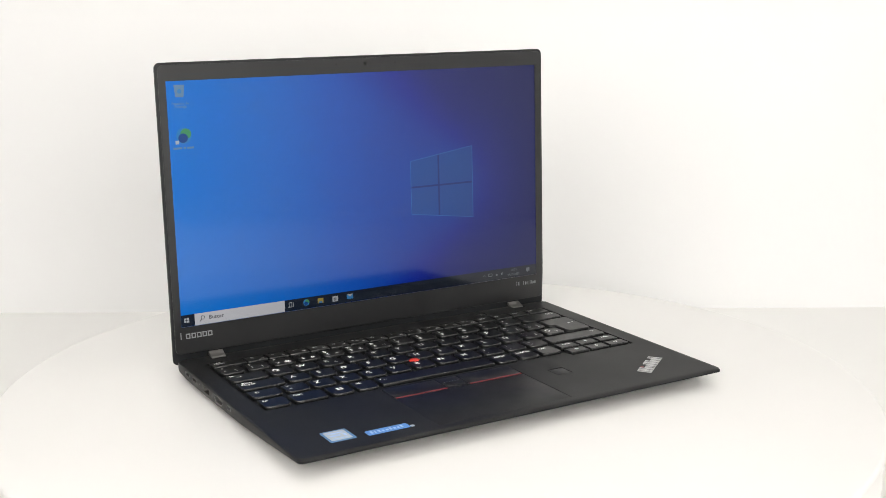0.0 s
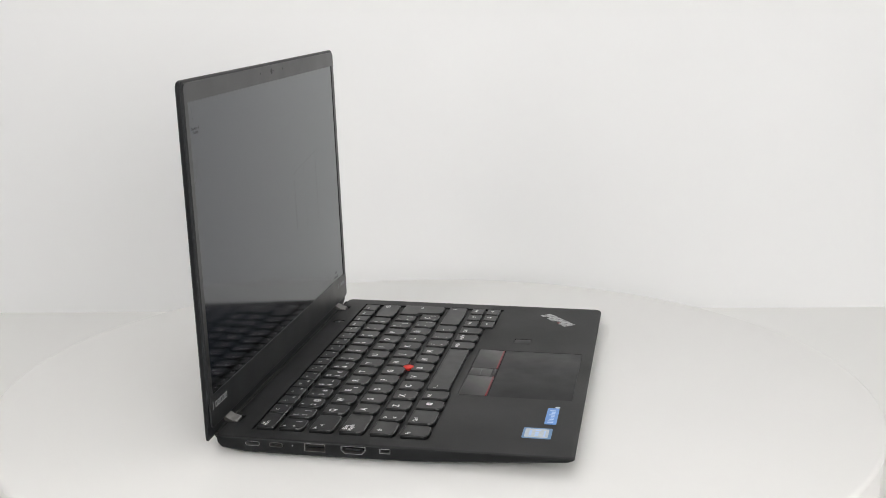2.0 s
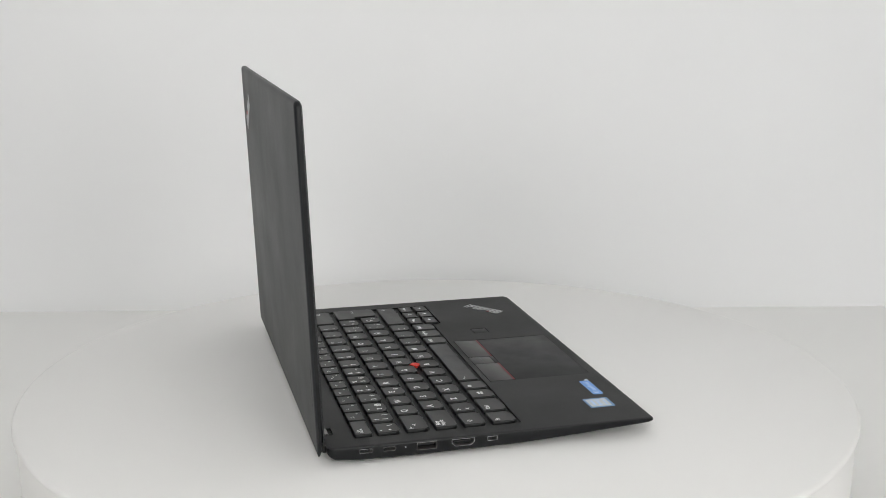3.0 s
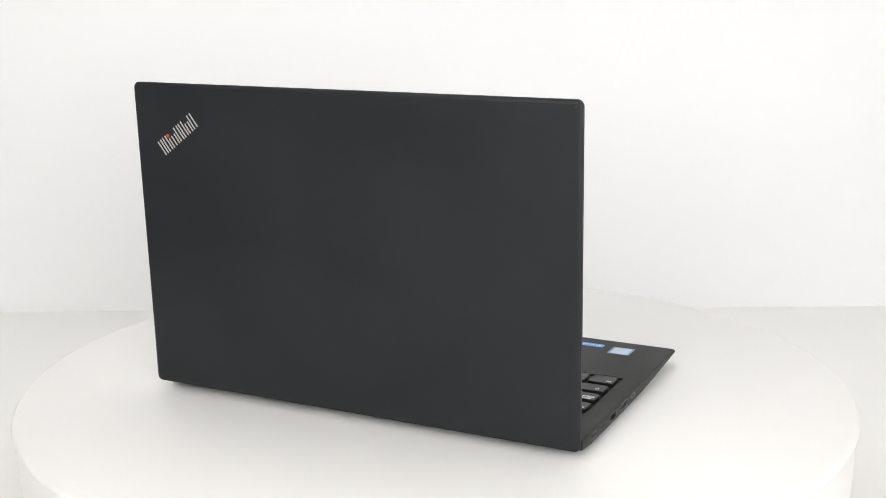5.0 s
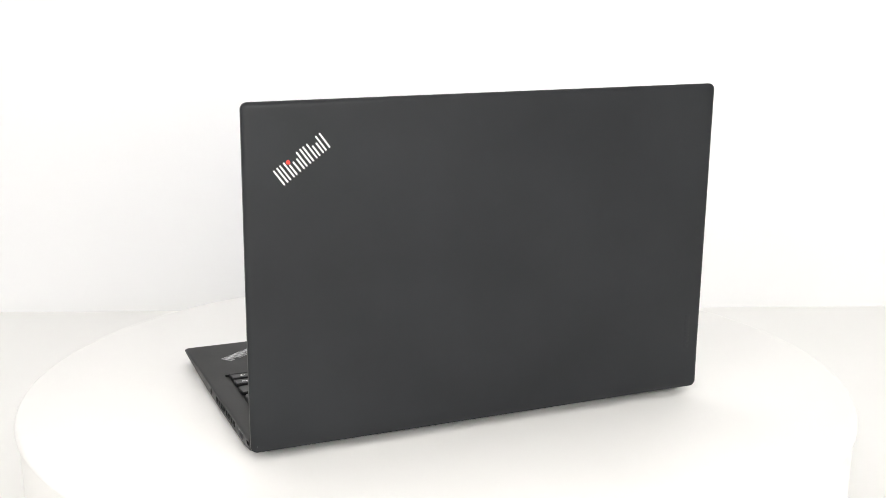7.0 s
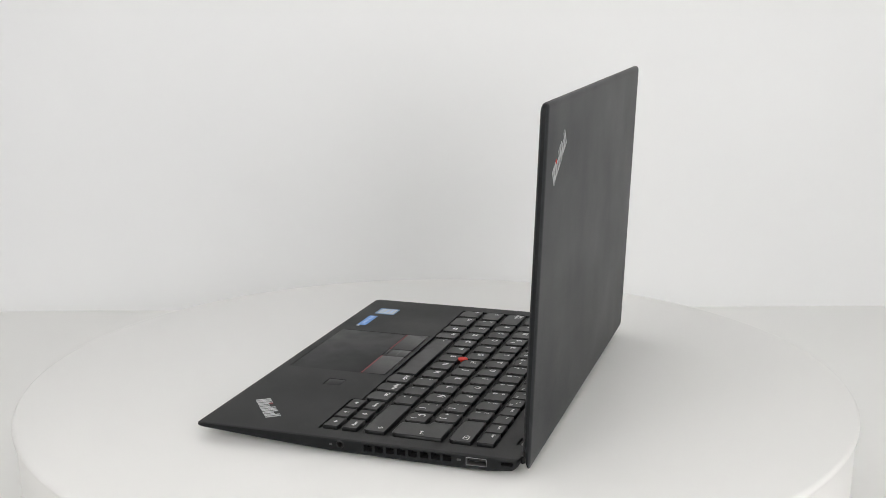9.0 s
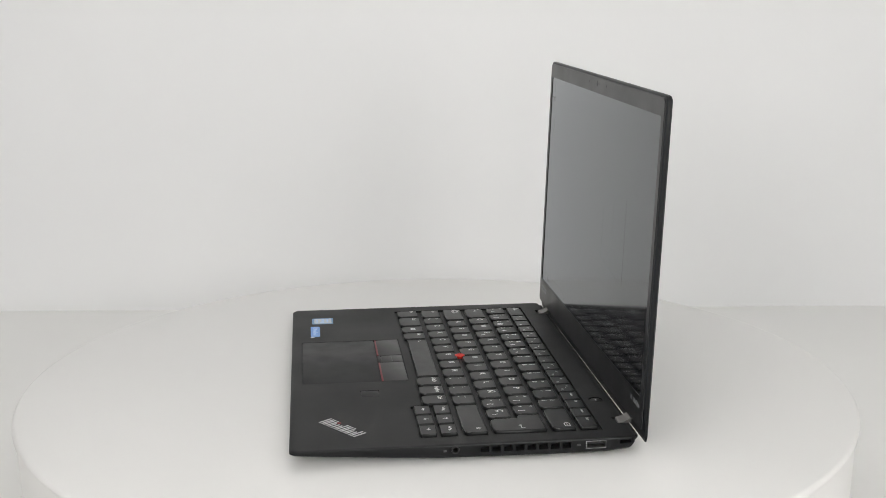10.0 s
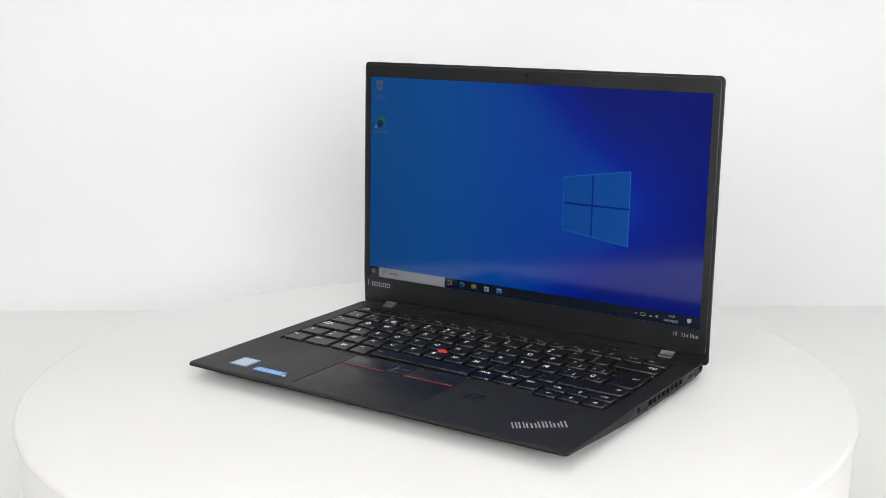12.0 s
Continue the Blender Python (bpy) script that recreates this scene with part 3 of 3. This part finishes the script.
mid = pad_button(-24.2, -7.6, -41.6, -25.5, 0.02)
for i in range(6):
    part("bump", prism(bmesh.new(), disc_points((-21.4 + i * 2.2) * MM + OX, -33.6 * MM, 0.32 * MM, 8), 0.0119, 0.01242), GREYPRINT, mid)
part("pad_lip", boxed(-24.3 * MM + OX, -7.5 * MM + OX, -44.4 * MM, -41.9 * MM, 0.0109, 0.0119, 0.0002), PAD, laptop)

# fingerprint reader, power button
part("fingerprint_reader", boxed(55.3 * MM + OX, 67.1 * MM + OX, -60.3 * MM, -48.3 * MM, 0.0113, 0.01192, 0.0002), PAD, laptop, "square black fingerprint reader")
part("reader_light", boxed(60.2 * MM + OX, 61.2 * MM + OX, -44.9 * MM, -44.1 * MM, 0.0119, 0.01204), HOLE, laptop, "", 0)
power = part("power_button", prism(bmesh.new(), disc_points(92.5 * MM + OX, 98.6 * MM, 4.2 * MM, 28), 0.0107, 0.01165, 0.0003), KEY, laptop, "round black power button")
part("power_mark", prism(bmesh.new(), disc_points(92.5 * MM + OX, 98.6 * MM, 0.7 * MM, 12), 0.0116, 0.01170), LEGEND, power, "small pale dot")

# stickers
def sticker(name, x0, x1, y0, y1, mat, label):
    pts = [(x + OX, y) for x, y in round_rect(x0 * MM, x1 * MM, y0 * MM, y1 * MM, 0.0012, 4)]
    return part(name, prism(bmesh.new(), pts, DECK - 0.0001, DECK + 0.00012), mat, laptop, label)


s1 = sticker("sticker", -135.0, -117.6, -93.2, -75.4, STICKD, "square silver sticker with a blue rim")
part("print", prism(bmesh.new(), [(x + OX, y) for x, y in round_rect(-133.4 * MM, -119.4 * MM, -91.2 * MM, -76.8 * MM, 0.001, 3)], DECK, DECK + 0.00018), STICKW, s1)
for x0, x1, y0, y1 in ((-131.5, -121.5, -81.0, -79.4), (-131.5, -124.5, -85.2, -83.0), (-122.8, -121.0, -86.4, -83.0), (-131.5, -122.0, -89.4, -88.4)):
    part("bar", boxed(x0 * MM + OX, x1 * MM + OX, y0 * MM, y1 * MM, DECK, DECK + 0.00022), STICKP, s1, "", 0)
s2 = sticker("sticker", -110.2, -81.2, -94.4, -86.9, STICKB, "narrow blue sticker with pale print")
for i, (w, h) in enumerate(((1.6, 3.6), (1.0, 3.6), (1.4, 3.2), (1.2, 2.4), (1.6, 2.4), (1.6, 3.6), (1.6, 2.4), (1.6, 2.4), (1.5, 3.6))):
    x0 = -107.4 + i * 2.6
    part("bar", boxed(x0 * MM + OX, (x0 + w) * MM + OX, -92.3 * MM, (-92.3 + h) * MM, DECK, DECK + 0.00018), STICKP, s2, "", 0)
sticker("sticker_tab", -81.0, -78.2, -94.6, -91.4, STICKW, "tiny white sticker corner")


# wordmarks as plain strokes
def wordmark(m, length, height, depth, mat, dot_mat, label):
    """Plain upright strokes in eight places, the third with a red dot over it."""
    mark = tagged(new("wordmark"), label)
    mark.parent, mark.matrix_basis = laptop, m
    wide = (0.95, 1.0, 0.55, 1.0, 1.0, 1.0, 1.0, 1.0)
    pitch = length / sum(wide)
    x = -length / 2
    for i, w in enumerate(wide):
        h = height * (1, 1, 0.68, 0.70, 1, 1, 0.70, 1)[i]
        stroke = pitch * 0.21
        for at in ((0.04,) if i == 2 else (0.06, w - 0.38)):
            part("stroke", boxed(x + at * pitch, x + at * pitch + stroke, -height / 2, -height / 2 + h, 0, depth), mat, mark, "", 0)
        if i == 2:
            part("dot", prism(bmesh.new(), disc_points(x + 0.2 * pitch, height * 0.36, pitch * 0.27, 14), 0, depth * 1.3), dot_mat, mark, "red dot")
        x += w * pitch
    return mark


wordmark(Matrix.Translation((125.0 * MM + OX, -75.6 * MM, DECK - 0.0001)) @ pose(0, 0, 0, 0, 0, 37), 37.0 * MM, 10.2 * MM, 0.0004, EMBLEM, REDLINE,
         "slanted silver emblem of plain strokes")

# ---- hinges ----
for x in (-132.5, 132.5):
    bm = bmesh.new()
    prof = [(103.2, 10.4), (103.2, 11.6), (103.6, 12.1), (104.4, 12.4), (106.8, 12.5), (109.0, 13.9), (110.6, 15.0), (112.0, 14.5), (111.0, 12.0), (108.0, 10.8)]
    loft(bm, [[((x + s) * MM + OX, y * MM, z * MM) for y, z in prof] for s in (-5.5, 5.5)])
    bmesh.ops.bevel(bm, geom=[e for e in bm.edges if abs(e.verts[0].co.x - e.verts[1].co.x) < 1e-6], offset=0.0004, segments=2, affect="EDGES")
    part("hinge", bm, STEEL, laptop, "short brushed steel hinge")
bm = bmesh.new()
loft(bm, [[(x * MM + OX, (108.6 + 2.4 * math.cos(k * math.pi / 8)) * MM, (9.4 + 2.4 * math.sin(k * math.pi / 8)) * MM) for k in range(16)] for x in (-155, 155)])
part("hinge_bar", bm, RUBBER, laptop, "dark bar in the hinge gap")

# ---- lid: its space has x across, z up the lid and y towards its back ----
LID = Matrix.Translation((OX, 0.1127, 0.0072)) @ pose(0, 0, 0, 0, 0, 0.18) @ pose(0, 0, 0, -2.22)
LW, LH = 0.3286, 0.2186


def make_lid():
    pts = round_rect(-LW / 2, LW / 2, 0.0, LH, 0.0042, 6, split=8)
    rings = []
    for d, y in ((0.0038, -0.0024), (0.0016, -0.0024), (0.0005, -0.0022), (0.0, -0.0016), (0.0, 0.0004), (0.0006, 0.0012), (0.0016, 0.0017), (0.0028, 0.0019), (0.0044, 0.0019)):
        ring = []
        for x, z in inset(pts, d) if d else pts:
            lift = max(0.0, 1 - z / 0.010)
            ring.append((x, y + (0.0014 - y) * lift * 0.8 if y < 0.0014 else y, z))
        rings.append(ring)
    bm = loft(bmesh.new(), rings)
    bm.faces.ensure_lookup_table()
    bmesh.ops.poke(bm, faces=[bm.faces[-1]])
    bm.normal_update()
    # left and right edges take the black with shade in its colour
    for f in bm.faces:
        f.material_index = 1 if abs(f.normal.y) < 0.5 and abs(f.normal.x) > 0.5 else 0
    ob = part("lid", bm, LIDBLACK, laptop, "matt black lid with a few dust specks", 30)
    ob.data.materials.append(SIDESHADED)
    ob.matrix_basis = LID
    return ob


lid = make_lid()


def make_bezel():
    outer = round_rect(-LW / 2 + 0.0017, LW / 2 - 0.0017, 0.0085, LH - 0.0017, 0.004, 6)
    bm = bmesh.new()
    loft(bm, [[(x, -0.0022, z) for x, z in outer], [(x, -0.0028, z) for x, z in outer], [(x, -0.0031, z) for x, z in inset(outer, 0.0004)]])
    ob = part("bezel", bm, BEZEL, lid, "flat black screen frame", 30)
    cut(ob, boxed(-0.1574, 0.1568, -0.02, 0.02, 0.0284, 0.2058))
    return ob


make_bezel()
screen = part("screen", boxed(-0.1573, 0.1567, -0.00262, -0.0023, 0.0285, 0.2057), PAPER, laptop, "satin display showing a blue desktop", 0)
screen.matrix_basis = LID
FRONT = pose(0, 0, 0, 90)
LAYER = -0.00263


def tile(name, x0, x1, z0, z1, mat, step=0, label="", pts=None):
    """A flat shape on the display, in millimetres."""
    bm = bmesh.new()
    shape = pts or ((x0, z0), (x1, z0), (x1, z1), (x0, z1))
    y = LAYER - step * 0.00001
    bm.faces.new([bm.verts.new((x * MM, y, z * MM)) for x, z in shape])
    for f in bm.faces:
        f.normal_update()
        if f.normal.y > 0:
            f.normal_flip()
    me = bpy.data.meshes.new(name)
    bm.to_mesh(me)
    bm.free()
    me.materials.append(mat)
    ob = new(name, me)
    ob.parent = screen
    return tagged(ob, label)


def screen_word(text, size, x, z, mat, label=""):
    return word("caption", text, size * MM, mat, screen, Matrix.Translation((x * MM, LAYER - 0.00005, z * MM)) @ FRONT, label)


# the lit window of the wallpaper, four panes
for x0, x1, a0, a1, b0, b1 in ((36.6, 61.4, 114.3, 134.4, 114.3, 138.6), (62.8, 94.0, 114.3, 138.9, 114.4, 142.9),
                               (36.8, 61.4, 92.2, 112.9, 88.8, 112.9), (62.8, 94.0, 88.6, 112.9, 84.6, 112.9)):
    tile("window_pane", 0, 0, 0, 0, D_GLOW, 0, "glowing blue pane", pts=((x0, a0), (x1, b0), (x1, b1), (x0, a1)))
for pts in (((36.4, 134.2), (94.2, 142.9), (94.2, 143.3), (36.4, 134.6)), ((36.4, 92.0), (94.2, 84.3), (94.2, 84.7), (36.4, 92.4)),
            ((36.3, 92.2), (36.7, 92.2), (36.7, 134.4), (36.3, 134.4)), ((93.8, 84.5), (94.3, 84.5), (94.3, 143.1), (93.8, 143.1))):
    tile("window_edge", 0, 0, 0, 0, D_EDGE, 2, "bright thin edge", pts=pts)
for x0, x1, z0, z1 in ((61.4, 62.8, 88.8, 138.6), (36.8, 61.38, 112.9, 114.3), (62.82, 93.8, 112.9, 114.3)):
    tile("window_bar", x0, x1, z0, z1, D_BARS, 1, "dark blue window bar")
tile("taskbar", -157.2, 156.6, 28.6, 37.3, D_BAR, 0, "dark taskbar")
tile("search_box", -147.0, -76.0, 28.6, 37.3, D_SEARCH, 1, "pale search box")
screen_word("Buscar", 4.2, -130.5, 33.2, D_DARK)
loop = [(-140.8 + 1.5 * math.cos(k * math.pi / 8), 33.8 + 1.5 * math.sin(k * math.pi / 8)) for k in range(16)]
tile("search_glass", 0, 0, 0, 0, D_DARK, 2, pts=loop)
tile("search_glass", 0, 0, 0, 0, D_SEARCH, 3, pts=[(-140.8 + (x + 140.8) * 0.72, 33.8 + (z - 33.8) * 0.72) for x, z in loop])
tile("search_glass", 0, 0, 0, 0, D_DARK, 2, pts=((-142.0, 32.9), (-143.4, 31.3), (-143.0, 30.9), (-141.5, 32.5)))
for x0, x1, z0, z1 in ((-155.0, -153.4, 33.4, 34.9), (-153.1, -151.2, 33.4, 35.1), (-155.0, -153.4, 31.7, 33.1), (-153.1, -151.2, 31.5, 33.1)):
    tile("start_pane", x0, x1, z0, z1, D_WHITE, 1)
for x0, x1, z0, z1 in ((-72.6, -70.0, 34.8, 35.2), (-72.6, -70.0, 31.4, 31.8), (-72.6, -72.2, 31.8, 34.8), (-70.4, -70.0, 31.8, 34.8), (-69.2, -68.8, 31.4, 35.2), (-73.4, -73.0, 31.4, 32.2)):
    tile("task_mark", x0, x1, z0, z1, D_WHITE, 1)


def swirl(cx, cz, r, step):
    """A round icon of plain crescent shapes."""
    ring = [(cx + r * math.cos(k * math.pi / 12), cz + r * math.sin(k * math.pi / 12)) for k in range(24)]
    tile("icon", 0, 0, 0, 0, D_SKY, step, pts=ring)
    tile("icon", 0, 0, 0, 0, D_GREEN, step + 1, pts=[(cx + 0.25 * r + 0.72 * r * math.cos(k * math.pi / 10), cz + 0.22 * r + 0.68 * r * math.sin(k * math.pi / 10)) for k in range(-3, 12)])
    tile("icon", 0, 0, 0, 0, D_NAVY, step + 2, pts=[(cx - 0.12 * r + 0.62 * r * math.cos(k * math.pi / 10), cz - 0.3 * r + 0.6 * r * math.sin(k * math.pi / 10)) for k in range(20)])


swirl(-58.1, 33.4, 2.5, 1)
tile("icon", -48.6, -43.8, 31.3, 35.2, D_YELLOW, 1)
tile("icon", -47.6, -44.8, 31.3, 32.6, D_SKY, 2)
tile("icon", -36.0, -31.2, 30.8, 35.0, D_WHITE, 1)
for x, z in ((-34.6, 33.3), (-33.2, 33.3), (-34.6, 32.0), (-33.2, 32.0)):
    tile("icon", x - 0.5, x + 0.5, z - 0.5, z + 0.5, D_DARK, 2)
tile("icon", -23.6, -18.2, 31.2, 35.0, D_SKY, 1)
tile("icon", 0, 0, 0, 0, D_WHITE, 2, pts=((-23.6, 35.0), (-18.2, 35.0), (-20.9, 33.0)))
# tray
tile("tray_mark", 0, 0, 0, 0, D_WHITE, 1, pts=((102.6, 32.6), (103.9, 34.0), (105.2, 32.6), (104.8, 32.4), (103.9, 33.4), (103.0, 32.4)))
tile("tray_mark", 108.0, 112.0, 31.9, 34.4, D_WHITE, 1)
tile("tray_mark", 108.4, 111.6, 32.4, 34.0, D_BAR, 2)
tile("tray_mark", 115.6, 117.2, 31.9, 33.2, D_WHITE, 1)
tile("tray_mark", 120.6, 121.6, 32.2, 33.8, D_WHITE, 1)
tile("tray_mark", 122.2, 122.5, 31.8, 34.2, D_WHITE, 1)
screen_word("16:21", 2.6, 133.8, 35.0, D_WHITE)
screen_word("04/12/2023", 2.6, 133.4, 31.2, D_WHITE)
tile("tray_mark", 146.4, 149.8, 32.3, 35.2, D_WHITE, 1)
tile("tray_mark", 0, 0, 0, 0, D_WHITE, 1, pts=((147.2, 32.3), (148.6, 32.3), (147.2, 31.0)))
# desktop icons
tile("icon", 0, 0, 0, 0, D_PALE, 1, pts=((-150.8, 194.4), (-145.0, 194.0), (-143.8, 202.8), (-151.8, 203.0)))
tile("icon", 0, 0, 0, 0, D_SKY, 2, pts=[(-147.8 + 1.7 * math.cos(k * math.pi / 3), 198.3 + 1.7 * math.sin(k * math.pi / 3)) for k in range(6)])
screen_word("Papelera de\nreciclaje", 2.7, -147.6, 188.6, D_PALE)
swirl(-146.4, 167.0, 5.6, 1)
tile("icon", -152.8, -150.2, 161.2, 163.8, D_WHITE, 5)
for x0, x1 in ((-154.6, -148.2), (-147.2, -145.4), (-144.8, -139.6)):
    tile("caption_bar", x0, x1, 157.6, 159.0, D_PALE, 1)

# lid details
for x, r in ((-25.2, 0.75), (25.0, 0.75), (4.2, 0.5)):
    part("microphone_hole", prism(bmesh.new(), disc_points(0, 0, r * MM, 10), 0, 0.00005), HOLE, lid, "").matrix_basis = Matrix.Translation((x * MM, -0.00312, 212.6 * MM)) @ FRONT
webcam = part("webcam", prism(bmesh.new(), disc_points(0, 0, 1.9 * MM, 20), 0, 0.00008), HOLE, lid, "small round webcam")
webcam.matrix_basis = Matrix.Translation((-0.8 * MM, -0.00312, 212.6 * MM)) @ FRONT
part("lens", prism(bmesh.new(), disc_points(0, 0, 1.0 * MM, 16), 0.00002, 0.00016, 0.00005), LENS, webcam, "glossy lens")
for i, (w, h) in enumerate(((3.0, 5.2), (3.2, 3.8), (3.2, 3.8), (3.4, 3.8), (3.4, 3.8), (3.4, 3.8))):
    x0 = -158.6 + i * 4.15
    bm = bmesh.new()
    box(bm, x0 * MM, (x0 + 0.75) * MM, -0.00325, -0.0030, 19.6 * MM, (19.6 + h) * MM)
    if i:
        box(bm, (x0 + 0.75) * MM, (x0 + w) * MM, -0.00324, -0.0030, 19.6 * MM, 20.35 * MM)
        box(bm, (x0 + w - 0.75) * MM, (x0 + w) * MM, -0.00325, -0.0030, 20.35 * MM, (19.6 + h) * MM)
        box(bm, (x0 + 0.75) * MM, (x0 + w - 0.75) * MM, -0.00324, -0.0030, (18.85 + h) * MM, (19.6 + h) * MM)
    part("maker_mark", bm, GREYPRINT, lid, "grey emblem stroke", 0)
for i, w in enumerate((2.0, 0.7, 0, 2.3, 1.7, 1.0, 1.8, 1.8, 1.7)):
    if w:
        x0 = 136.0 + i * 2.3
        h = 3.4 if i in (0, 1, 3, 6) else 2.5
        bm = boxed(x0 * MM, (x0 + 0.5) * MM, -0.0032, -0.0030, 20.6 * MM, (20.6 + h) * MM)
        if w > 1.2:
            box(bm, (x0 + w - 0.5) * MM, (x0 + w) * MM, -0.0032, -0.0030, 20.9 * MM, (20.3 + h) * MM)
        part("model_mark", bm, GREYPRINT, lid, "", 0)
back = Matrix.Translation((128.2 * MM, 0.00185, 184.0 * MM)) @ Matrix(((-1, 0, 0, 0), (0, 0, 1, 0), (0, 1, 0, 0), (0, 0, 0, 1))) @ pose(0, 0, 0, 0, 0, 36.5)
for i, w in enumerate((2.6, 3.4, 3.4, 3.4, 3.4, 3.4)):
    z0 = 30.0 + i * 4.3
    part("dark_mark", boxed(-156.0 * MM, -151.6 * MM, 0.0018, 0.00196, z0 * MM, (z0 + w) * MM, 0.0001), LIDBLACK, lid, "raised black maker's mark")
wordmark(LID @ back, 37.5 * MM, 11.0 * MM, 0.0003, EMBLEM, RED, "slanted silver emblem of plain strokes")


# ---- the turn of the table, 24.59 degrees a second ----
def motions():
    rows = [(k * 0.25, pose(0, 0, 0, 0, 0, 30.29 + 24.59 * k * 0.25)) for k in range(49)]
    walk(turntable, rows)
    walk(laptop, rows)


motions()
